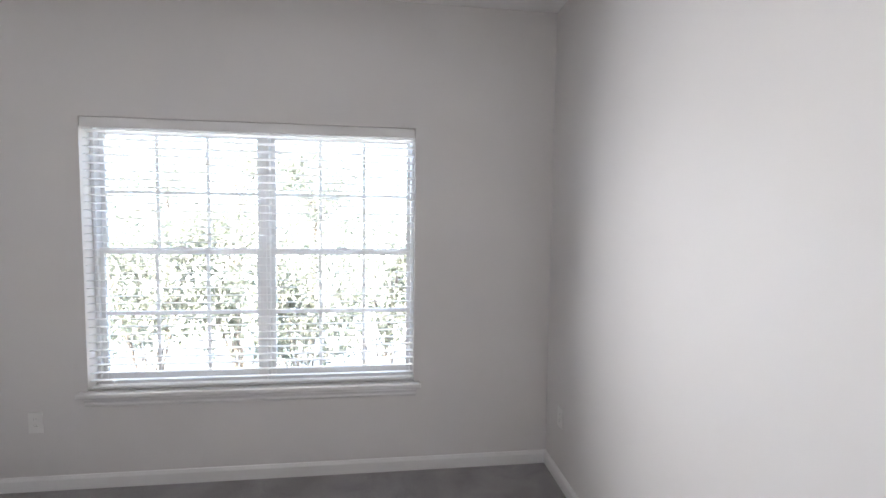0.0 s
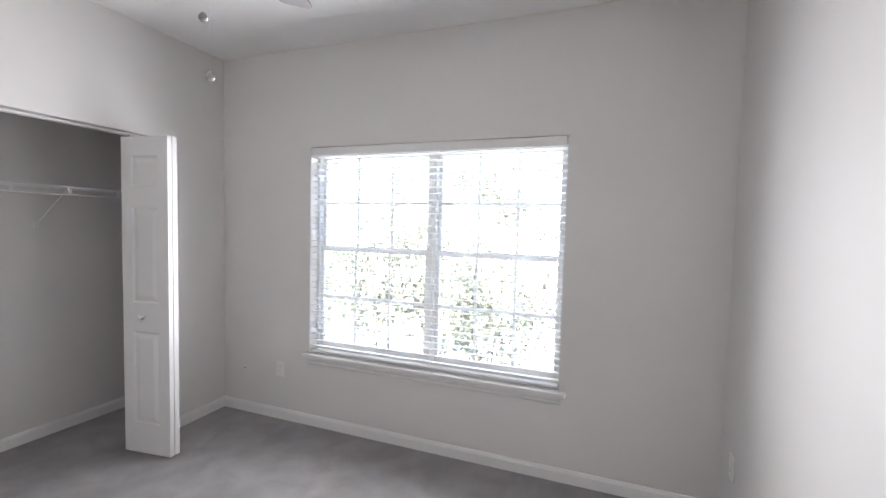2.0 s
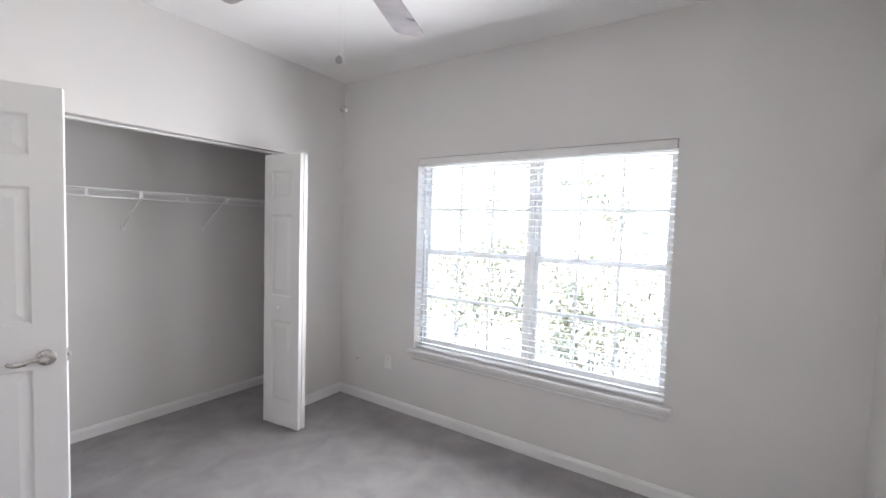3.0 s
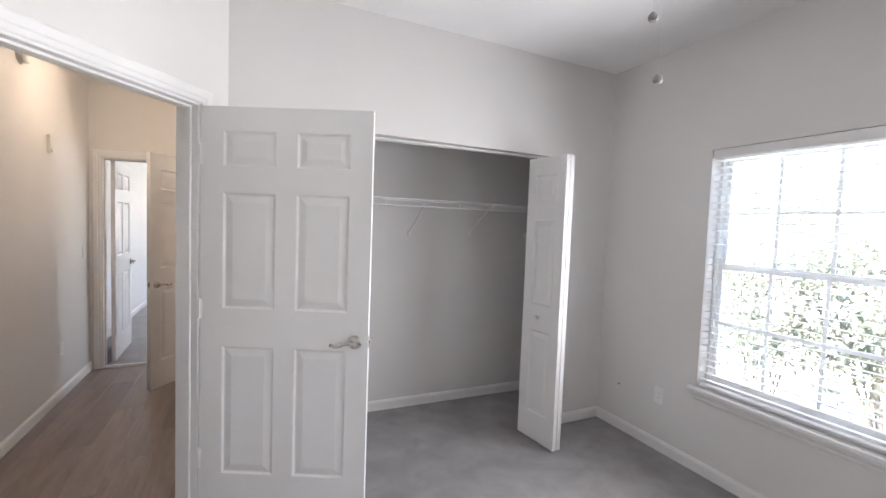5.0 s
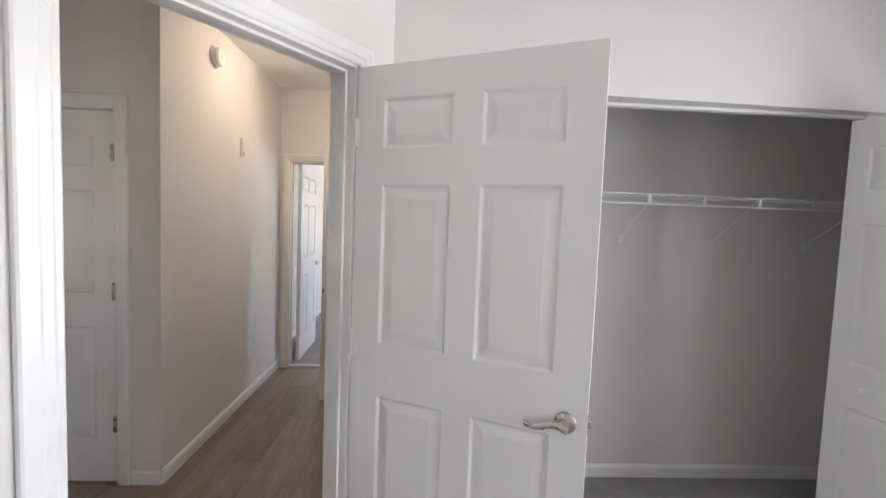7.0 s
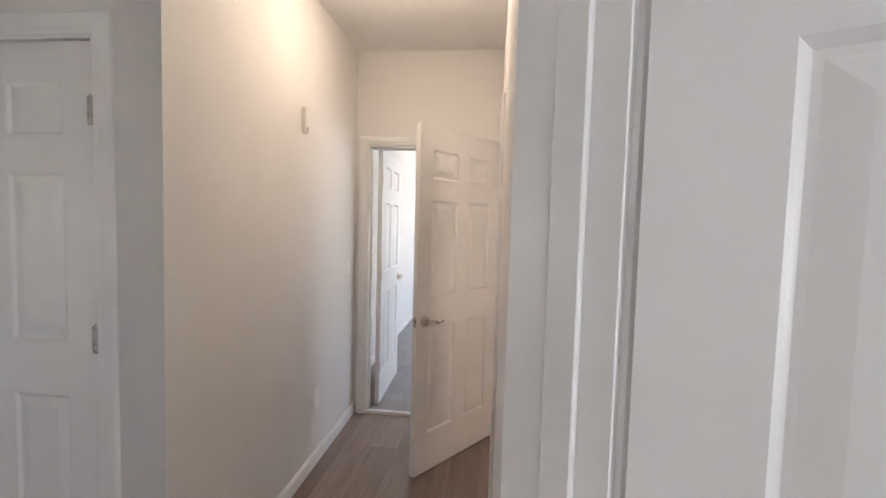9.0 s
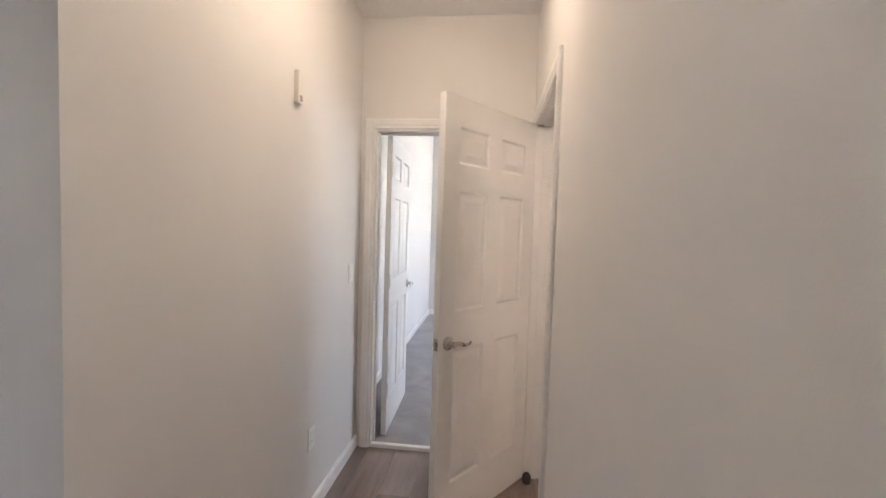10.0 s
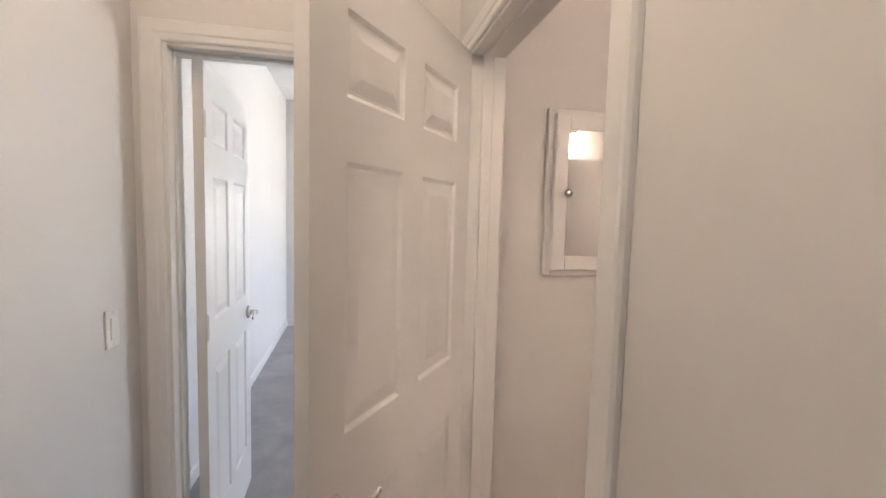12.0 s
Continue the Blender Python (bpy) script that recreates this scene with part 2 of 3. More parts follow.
def wall(name, p0, p1, thick, height, openings=(), label="smooth greige painted wall"):
    """The room face runs from p0 to p1 with the room on its left; openings as (from, to, bottom, top) along it."""
    length = math.hypot(p1[0] - p0[0], p1[1] - p0[1])
    xs = sorted({0.0, length, *(o[0] for o in openings), *(o[1] for o in openings)})
    zs = sorted({-0.036, height, *(o[2] for o in openings), *(o[3] for o in openings)})
    def full(i, k):
        if not (0 <= i < len(xs) - 1 and 0 <= k < len(zs) - 1):
            return False
        cx, cz = (xs[i] + xs[i + 1]) / 2, (zs[k] + zs[k + 1]) / 2
        return not any(o[0] < cx < o[1] and o[2] < cz < o[3] for o in openings)
    bm, seen = bmesh.new(), {}
    def v(x, y, z):
        key = (round(x, 4), round(y, 4), round(z, 4))
        if key not in seen:
            seen[key] = bm.verts.new(key)
        return seen[key]
    for i in range(len(xs) - 1):
        for k in range(len(zs) - 1):
            if not full(i, k):
                continue
            a, b, c, d = xs[i], xs[i + 1], zs[k], zs[k + 1]
            bm.faces.new([v(a, 0, c), v(a, 0, d), v(b, 0, d), v(b, 0, c)])
            bm.faces.new([v(a, -thick, c), v(b, -thick, c), v(b, -thick, d), v(a, -thick, d)])
            for di, dk, e in ((-1, 0, ((a, c), (a, d))), (1, 0, ((b, d), (b, c))), (0, -1, ((b, c), (a, c))), (0, 1, ((a, d), (b, d)))):
                if not full(i + di, k + dk):
                    (x0, z0), (x1, z1) = e
                    bm.faces.new([v(x0, 0, z0), v(x1, 0, z1), v(x1, -thick, z1), v(x0, -thick, z0)])
    return solid(name, bm, WALL, label, "wall", "structure", m=run_pose(p0, p1))


BASE_H = 0.084


def baseboard(p0, p1, z=0.0):
    """A white baseboard along a wall's foot, with the room on the left of p0 to p1."""
    length = math.hypot(p1[0] - p0[0], p1[1] - p0[1])
    bm = bmesh.new()
    profile = [(0.0, 0.0), (0.013, 0.0), (0.013, BASE_H - 0.02), (0.010, BASE_H - 0.012), (0.006, BASE_H - 0.003), (0.0, BASE_H)]
    ends = [[bm.verts.new((x, y, z)) for y, z in profile] for x in (0, length)]
    n = len(profile)
    for i in range(n):
        bm.faces.new([ends[0][i], ends[0][(i + 1) % n], ends[1][(i + 1) % n], ends[1][i]])
    bm.faces.new(ends[0])
    bm.faces.new(ends[1])
    return solid("baseboard", bm, TRIM, "white painted wood baseboard along the wall's foot", "baseboard", "structure", m=Matrix.Translation((0, 0, z)) @ run_pose(p0, p1))


CASE_W, FOOT = 0.066, -0.02
CASE_PROFILE = [(0.0, 0.0), (0.0, 0.009), (0.006, 0.013), (0.022, 0.0135), (0.028, 0.017), (0.056, 0.019), (0.062, 0.017), (CASE_W, 0.010), (CASE_W, 0.0)]


def mitred_casing(bm, x0, x1, top, y0, side):
    """A moulded casing round an opening, mitred at the corners, on the face y0 and proud of it to the side given."""
    stations = []
    for w, h in CASE_PROFILE:
        y = y0 + side * h
        stations.append([(x0 - w, y, FOOT), (x0 - w, y, top + w), (x1 + w, y, top + w), (x1 + w, y, FOOT)])
    rows = [[bm.verts.new(p) for p in st] for st in stations]
    for a, b in zip(rows, rows[1:]):
        for i in range(3):
            bm.faces.new([a[i], a[i + 1], b[i + 1], b[i]])
    bm.faces.new([r[0] for r in rows])
    bm.faces.new([r[3] for r in rows])
    return bm


def door_frame(name, m, x0, x1, top, thick, label, faces=(1, 1), strike=None, stop=0.5):
    """Jambs, head, stops and casings of a doorway cut from x0 to x1 in the wall with the pose m."""
    j = 0.018
    f = thing(name, m, label, "door frame", "", "structure")
    for nm, b in (("jamb", (x0 - 0.001, x0 + j, -thick - 0.003, 0.003, FOOT, top)), ("jamb", (x1 - j, x1 + 0.001, -thick - 0.003, 0.003, FOOT, top)),
                  ("head", (x0 + j, x1 - j, -thick - 0.003, 0.003, top - j, top + 0.001))):
        part(nm, new_box(*b, 0.0015), TRIM, f)
    s0, s1 = -thick * stop - 0.018, -thick * stop + 0.018
    for b in ((x0 + j, x0 + j + 0.011, s0, s1, FOOT, top - j), (x1 - j - 0.011, x1 - j, s0, s1, FOOT, top - j), (x0 + j + 0.011, x1 - j - 0.011, s0, s1, top - j - 0.011, top - j)):
        part("door_stop_strip", new_box(*b, 0.002), TRIM, f)
    if faces[0]:
        part("casing", mitred_casing(bmesh.new(), x0 + 0.006, x1 - 0.006, top - 0.006, 0.0004, 1), TRIM, f)
    if faces[1]:
        part("casing", mitred_casing(bmesh.new(), x0 + 0.006, x1 - 0.006, top - 0.006, -thick - 0.0004, -1), TRIM, f)
    if strike:
        sx = x1 - j - 0.0015 if strike[0] > 0 else x0 + j - 0.0005
        part("strike_plate", new_box(sx, sx + 0.002, strike[1] - 0.014, strike[1] + 0.014, 0.90, 0.96, 0.0005), BLACK, f, "black strike plate")
    return f


def leaf_mesh(width, height, thick, panels):
    """The stiles and rails of a panelled door as one frame, with holes where the panels sit. x along the leaf, y through it."""
    xs = sorted({0.0, width, *(p[0] for p in panels), *(p[1] for p in panels)})
    zs = sorted({0.0, height, *(p[2] for p in panels), *(p[3] for p in panels)})
    bm = bmesh.new()
    for i in range(len(xs) - 1):
        for k in range(len(zs) - 1):
            cx, cz = (xs[i] + xs[i + 1]) / 2, (zs[k] + zs[k + 1]) / 2
            if any(p[0] < cx < p[1] and p[2] < cz < p[3] for p in panels):
                continue
            for y in (0.0, thick):
                bm.faces.new([bm.verts.new((x, y, z)) for x, z in ((xs[i], zs[k]), (xs[i + 1], zs[k]), (xs[i + 1], zs[k + 1]), (xs[i], zs[k + 1]))])
    for x in (0.0, width):
        bm.faces.new([bm.verts.new(p) for p in ((x, 0, 0), (x, thick, 0), (x, thick, height), (x, 0, height))])
    for z in (0.0, height):
        bm.faces.new([bm.verts.new(p) for p in ((0, 0, z), (width, 0, z), (width, thick, z), (0, thick, z))])
    bmesh.ops.remove_doubles(bm, verts=bm.verts, dist=0.0004)
    return bm


def panel_mesh(w, h, thick):
    """One raised panel with its moulded border, both faces."""
    bm = bmesh.new()
    rings_spec = [(0.0, 0.0), (0.004, 0.0025), (0.010, 0.0075), (0.017, 0.0075), (0.044, 0.002), (0.047, 0.0015)]
    sides = []
    for sgn, y0 in ((1, 0.0), (-1, thick)):
        rings = []
        for inset, depth in rings_spec:
            y = y0 + sgn * depth
            rings.append([bm.verts.new(p) for p in ((inset, y, inset), (w - inset, y, inset), (w - inset, y, h - inset), (inset, y, h - inset))])
        for a, b in zip(rings, rings[1:]):
            for i in range(4):
                bm.faces.new([a[i], a[(i + 1) % 4], b[(i + 1) % 4], b[i]])
        bm.faces.new(rings[-1])
        sides.append(rings[0])
    for i in range(4):
        bm.faces.new([sides[0][i], sides[0][(i + 1) % 4], sides[1][(i + 1) % 4], sides[1][i]])
    return bm


PANEL_ROWS = ((0.235, 0.87), (1.055, 1.612), (1.735, 1.902))


def lever(parent, x, z, y, side, towards):
    """A wave-shaped lever on a round rose; side: the way off the door's face; towards: the way the lever points along x."""
    bm = bmesh.new()
    turn = Matrix.Translation((x, y, z)) @ Matrix.Rotation(radians(-90 * side), 4, "X")
    lathe(bm, [(0, 0), (0.033, 0), (0.033, 0.004), (0.030, 0.009), (0.022, 0.012), (0.013, 0.014), (0.012, 0.04), (0.0, 0.04)], turn, 28)
    rose = part("rose", bm, NICKEL, parent, "satin nickel round rose", True)
    pts, rad = [], []
    for i in range(12):
        u = i / 11
        pts.append((x + towards * (-0.012 + 0.125 * u), y + side * (0.046 - 0.006 * math.sin(u * math.pi)), z + 0.012 * math.sin(u * 2.0 * math.pi) * (0.4 + 0.6 * u) - 0.004))
        rad.append((0.0065 - 0.002 * u, 0.012 - 0.005 * u))
    part("lever", tube(bmesh.new(), pts, rad), NICKEL, rose, "satin nickel wave lever", True)


def hinge(parent, x, y, z, painted=False):
    bm = bmesh.new()
    rod(bm, (x, y, z - 0.045), (x, y, z + 0.045), 0.0065)
    lathe(bm, [(0, 0.045), (0.005, 0.045), (0.005, 0.05), (0, 0.053)], Matrix.Translation((x, y, z)), 10)
    box(bm, x - 0.012, x + 0.012, y - 0.0015 - 0.001, y + 0.0015, z - 0.044, z + 0.044)
    part("hinge", bm, TRIM if painted else NICKEL, parent, "painted butt hinge" if painted else "satin nickel butt hinge", True)


def panel_door(name, m, width, height, thick, columns, label, category="door", group="", handle=None, hinges=(), rows=PANEL_ROWS, stile=0.105, mid=0.1, floor_gap=0.012):
    """A moulded panel door hung on the z axis of m, the leaf along +x and its thickness along +y."""
    d = thing(name, m, label, category, group)
    pw = (width - 2 * stile - mid * (columns - 1)) / columns
    panels = [(stile + c * (pw + mid), stile + c * (pw + mid) + pw, z0, z1) for c in range(columns) for z0, z1 in rows]
    lift = Matrix.Translation((0, 0, floor_gap))
    leaf = part("leaf", leaf_mesh(width, height, thick, panels), DOOR, d, m=lift)
    shared = {}
    for x0, x1, z0, z1 in panels:
        key = (round(x1 - x0, 4), round(z1 - z0, 4))
        if key not in shared:
            shared[key] = mesh_from(panel_mesh(x1 - x0, z1 - z0, thick), "panel", DOOR)
        part("panel", shared[key], None, leaf, m=Matrix.Translation((x0, 0, z0)))
    if handle:
        for side, y in ((-1, 0.0), (1, thick)):
            lever(d, width - 0.062, handle, y, side, -1)
        part("latch_plate", new_box(width - 0.0005, width + 0.0015, thick / 2 - 0.012, thick / 2 + 0.012, handle - 0.028, handle + 0.028, 0.0005), NICKEL, d, "satin nickel latch plate")
        part("latch_bolt", new_box(width + 0.001, width + 0.012, thick / 2 - 0.006, thick / 2 + 0.006, handle - 0.01, handle + 0.01, 0.002), NICKEL, d, "satin nickel latch bolt")
    for x, y in hinges:
        for z in (0.32, 1.06, 1.80):
            hinge(d, x, y, z, name in ("door_far", "door_bedroom"))
    return d


def plate(name, m, kind):
    """An outlet or switch plate on a wall: x along the wall, y off it, z up from the middle."""
    t = thing(name, m, {"outlet": "white duplex outlet with a plastic cover plate", "switch": "white rocker switch with a plastic cover plate", "coax": "small dark coaxial cable jack in the wall"}[kind], {"outlet": "outlet", "switch": "light switch", "coax": "wall jack"}[kind])
    if kind == "coax":
        bm = bmesh.new()
        lathe(bm, [(0, 0), (0.009, 0), (0.009, 0.003), (0.0045, 0.004), (0.0045, 0.014), (0, 0.014)], Matrix.Rotation(radians(-90), 4, "X"), 12)
        part("jack", bm, NICKEL, t, "", True)
        return t
    part("cover_plate", new_box(-0.036, 0.036, 0.0, 0.006, -0.058, 0.058, 0.003, 2), PLASTIC, t)
    if kind == "outlet":
        for dz in (-0.02, 0.02):
            s = part("socket", new_box(-0.016, 0.016, 0.004, 0.0075, dz - 0.014, dz + 0.014, 0.002), PLASTIC, t)
            for dx, h in ((-0.006, 0.007), (0.006, 0.005)):
                part("slot", new_box(dx - 0.001, dx + 0.001, 0.0072, 0.0078, dz - h / 2 + 0.003, dz + h / 2 + 0.003), SLOT, s, "dark slot")
    else:
        part("rocker", new_box(-0.016, 0.016, 0.004, 0.009, -0.033, 0.033, 0.002), PLASTIC, t)
    for dz in ((0.0,) if kind == "outlet" else (-0.048, 0.048)):
        part("screw", rod(bmesh.new(), (0, 0.0055, dz), (0, 0.0075, dz), 0.003, seg=8), PLASTIC, t)
    return t


# ---- the plan ----
H = 2.73                                   # ceiling of bedroom and hall
WIN_Y, EAST_X, CLO_X, BACK_X = 2.70, 1.0, -2.43, -3.12
DIAG_A, DIAG_B = (-2.36, -0.005), (-0.873, -1.106)
HALL_N, HALL_S, END_X, NOOK_X = -0.20, -1.28, -4.98, -3.04
DOOR_TOP = 2.045
HALL_Z = -0.02                            # plank floor, lower than the carpet
WX0, WX1, WZ0, WZ1 = -1.605, 0.172, 0.545, 2.03

# ---- walls ----
wall("wall_north", (1.12, WIN_Y), (-3.24, WIN_Y), 0.17, H + 0.05, [(1.12 - WX1, 1.12 - WX0, WZ0, WZ1)])
wall("wall_east", (EAST_X, -1.2), (EAST_X, WIN_Y), 0.12, H + 0.05)
wall("wall_closet", (CLO_X, WIN_Y), DIAG_A, 0.1, H + 0.05, [(WIN_Y - 2.1, WIN_Y - 0.36, -0.036, 2.035)])
diag_pose = run_pose(DIAG_A, DIAG_B)
D0, D1 = 0.185, 1.02                      # doorway along the slanting wall
wall("wall_diagonal", DIAG_A, DIAG_B, 0.12, H + 0.05, [(D0, D1, -0.036, DOOR_TOP)])
wall("wall_south", (-0.88, -1.106), (1.12, -1.106), 0.12, H + 0.05)
wall("wall_closet_back", (BACK_X, WIN_Y), (BACK_X, HALL_N + 0.11), 0.11, H + 0.05)
wall("wall_closet_end", (BACK_X, 0.2), (CLO_X - 0.1, 0.2), 0.1, H + 0.05)
HN0 = -2.30
B0, B1 = HN0 - -3.967, HN0 - -4.81
wall("wall_hall_north", (HN0, HALL_N), (END_X, HALL_N), 0.11, H + 0.05, [(B0, B1, -0.036, DOOR_TOP)])
wall("wall_hall_south", (END_X, HALL_S), (NOOK_X, HALL_S), 0.1, H + 0.05)
wall("wall_nook", (NOOK_X, HALL_S - 0.1), (NOOK_X, -2.6), 0.1, H + 0.05, [(0.125, 0.895, -0.036, DOOR_TOP)])
# The small opening is an unseen addition that lets sun brighten the nook.
wall("wall_nook_south", (-3.7, -2.6), (-0.4, -2.6), 0.1, H + 0.05, [(1.95, 2.26, 1.2, 1.5)])
wall("wall_nook_east", (-0.4, -2.6), (-0.4, -1.2), 0.1, H + 0.05)
# Unseen wall added behind the shut nook door to stop light leaking under it.
wall("wall_nook_light_block", (-3.6, HALL_S - 0.1), (-3.6, -2.6), 0.1, H + 0.05)
F0, F1 = 2.3 - -0.40, 2.3 - -1.195
wall("wall_hall_end", (END_X, 2.3), (END_X, -1.55), 0.12, 3.0, [(F0, F1, -0.036, DOOR_TOP)])
wall("wall_bath_north", (BACK_X - 0.1, 1.7), (END_X, 1.7), 0.1, H + 0.05)
wall("wall_far_south", (-9.35, -1.43), (-5.10, -1.43), 0.12, 3.0)
# West opening is made up, out of view, to brighten the far carpet.
wall("wall_far_west", (-9.25, 2.3), (-9.25, -1.43), 0.12, 3.0, [(1.2, 1.75, 1.0, 1.9)])
wall("wall_far_north", (-5.10, 2.2), (-9.25, 2.2), 0.14, 3.0, [(2.2, 3.2, 0.8, 2.0)])

# ---- floors and ceilings ----
solid("floor", new_box(-9.4, 1.2, -2.75, 2.87, -0.2, -0.037), SUBFLOOR, "hidden subfloor under carpet and planks", "floor", "structure")


def prism(points, z0, z1):
    bm = bmesh.new()
    lo, hi = [bm.verts.new((x, y, z0)) for x, y in points], [bm.verts.new((x, y, z1)) for x, y in points]
    n = len(points)
    bm.faces.new(lo)
    bm.faces.new(hi)
    for i in range(n):
        bm.faces.new([lo[i], lo[(i + 1) % n], hi[(i + 1) % n], hi[i]])
    return bm


solid("floor_carpet", prism([(-3.15, 2.74), (-3.15, 0.12), (-2.5, 0.12), (-2.393, -0.049), (-0.906, -1.15), (1.05, -1.15), (1.05, 2.74)], -0.036, 0.004), CARPET,
      "grey cut-pile carpet with brushed patches", "carpet", "structure")
solid("floor_carpet_far", prism([(-9.3, -1.48), (-5.008, -1.48), (-5.008, 2.25), (-9.3, 2.25)], -0.036, 0.003), CARPET, "grey cut-pile carpet in the far room", "carpet", "structure")
solid("ceiling", new_box(END_X + 0.001, 1.2, -2.75, 2.87, H, H + 0.15), CEIL, "flat white painted ceiling", "ceiling", "structure")
solid("ceiling_far", new_box(-9.4, END_X - 0.119, -1.6, 2.35, 2.9, 3.05), CEIL, "flat white painted ceiling of the far room", "ceiling", "structure")

# ---- baseboards ----
for a, b in (((EAST_X, WIN_Y), (CLO_X, WIN_Y)), ((EAST_X, -1.106), (EAST_X, WIN_Y)), ((CLO_X, WIN_Y), (CLO_X + 0.0154, 2.105)), ((-2.3695, 0.355), DIAG_A),
             ((BACK_X, WIN_Y), (BACK_X, 0.2)), ((-0.87, -1.106), (EAST_X, -1.106)), ((HN0, HALL_N), (-3.907, HALL_N)),
             ((END_X, HALL_S), (NOOK_X, HALL_S)), ((NOOK_X, HALL_S), (NOOK_X, HALL_S - 0.158)), ((-9.25, -1.43), (-5.1, -1.43)), ((-9.25, 2.2), (-9.25, -1.43)),
             ((END_X, 1.7), (END_X, HALL_N + 0.11)), ((BACK_X, 2.699), (CLO_X - 0.1, 2.699))):
    baseboard(a, b, HALL_Z if a in ((HN0, HALL_N), (END_X, HALL_S), (NOOK_X, HALL_S), (END_X, 1.7)) else 0.0)


def diag(s):
    return (DIAG_A[0] + s * 0.804, DIAG_A[1] - s * 0.595)


baseboard(DIAG_A, diag(D0 - CASE_W))
baseboard(diag(D1 + CASE_W), DIAG_B)

# ---- doorways ----
door_frame("door_frame_bedroom", diag_pose, D0, D1, DOOR_TOP, 0.12, "white painted jamb and moulded casing of the bedroom doorway", strike=(1, -0.025), stop=0.42)
door_frame("door_frame_bathroom", run_pose((HN0, HALL_N), (END_X, HALL_N)), B0, B1, DOOR_TOP, 0.11, "white painted jamb and moulded casing of the bathroom doorway", strike=(-1, -0.02))
door_frame("door_frame_far", run_pose((END_X, 2.3), (END_X, -1.55)), F0, F1, DOOR_TOP, 0.12, "white painted jamb and moulded casing at the hall's end")
door_frame("door_frame_nook", run_pose((NOOK_X, HALL_S - 0.1), (NOOK_X, -2.6)), 0.125, 0.895, DOOR_TOP, 0.1, "white painted jamb and casing of a hall cupboard", (1, 0), stop=0.75)


def doorway_far_strip():
    return solid("threshold_strip", new_box(-5.01, -4.975, -1.175, -0.42, -0.026, 0.004, 0.003), TRIM, "pale threshold strip between planks and carpet", "threshold", "structure")


doorway_far_strip()

# ---- doors ----
ang = 64.5
panel_door("door_bedroom", pose(-2.19, -0.11, 0, 0, 0, ang), 0.815, 2.015, 0.035, 2, "white six-panel bedroom door standing open", handle=0.928, hinges=((-0.002, -0.006),))
ang = -36.4
panel_door("door_bathroom", pose(-4.80, -0.233, 0, 0, 0, ang), 0.755, 2.037, 0.035, 2, "white six-panel bathroom door standing half open into the hall", floor_gap=-0.01, handle=0.905, hinges=((-0.002, -0.006),))
ang = 181.5
panel_door("door_far", pose(-5.085, -1.103, 0, 0, 0, ang), 0.76, 2.015, 0.035, 2, "white six-panel door standing wide open into the far room", handle=0.965, hinges=((-0.004, -0.004),))
panel_door("door_nook", pose(NOOK_X - 0.004, HALL_S - 0.1 - 0.147, 0, 0, 0, -90) @ pose(0, -0.035, 0), 0.726, 2.03, 0.035, 2, "white six-panel cupboard door, shut", floor_gap=-0.01, handle=0.957, hinges=((-0.002, 0.041),))
BIF_ROWS = ((0.19, 0.775), (0.955, 1.545), (1.675, 1.86))
bif = thing("bifold_door", pose(-2.42, 2.135, 0), "white bifold closet door folded open, two narrow panelled leaves", "closet door")


def bifold_leaf(m, knob):
    w, h, t, st = 0.35, 1.975, 0.03, 0.075
    panels = [(st, w - st, a, b) for a, b in BIF_ROWS]
    leaf = part("leaf", leaf_mesh(w, h, t, panels), DOOR, bif, m=m)
    for x0, x1, z0, z1 in panels:
        part("panel", panel_mesh(x1 - x0, z1 - z0, t), DOOR, leaf, m=Matrix.Translation((x0, 0, z0)))
    if knob:
        bm = lathe(bmesh.new(), [(0, 0), (0.009, 0), (0.008, 0.012), (0.016, 0.02), (0.017, 0.028), (0.01, 0.034), (0, 0.035)], Matrix.Translation((w * 0.45, 0.0, 0.87)) @ Matrix.Rotation(radians(90), 4, "X"), 20)
        part("knob", bm, TRIM, leaf, "small round white knob", True)


bifold_leaf(pose(0.0, -0.21, 0.018, 0, 0, 7.0), True)
bifold_leaf(pose(0.345, -0.103, 0.018, 0, 0, 179), False)
part("pivot", rod(bmesh.new(), (0.01, -0.11, 1.99), (0.01, -0.11, 2.012), 0.005), NICKEL, bif)
part("pivot", rod(bmesh.new(), (0.03, -0.18, 1.99), (0.03, -0.18, 2.012), 0.005), NICKEL, bif)
solid("bifold_track", new_box(CLO_X - 0.062, CLO_X - 0.03, 0.365, 2.095, 2.02, 2.034, 0.002), TRIM, "white bifold track under the closet header", "door track", "structure")

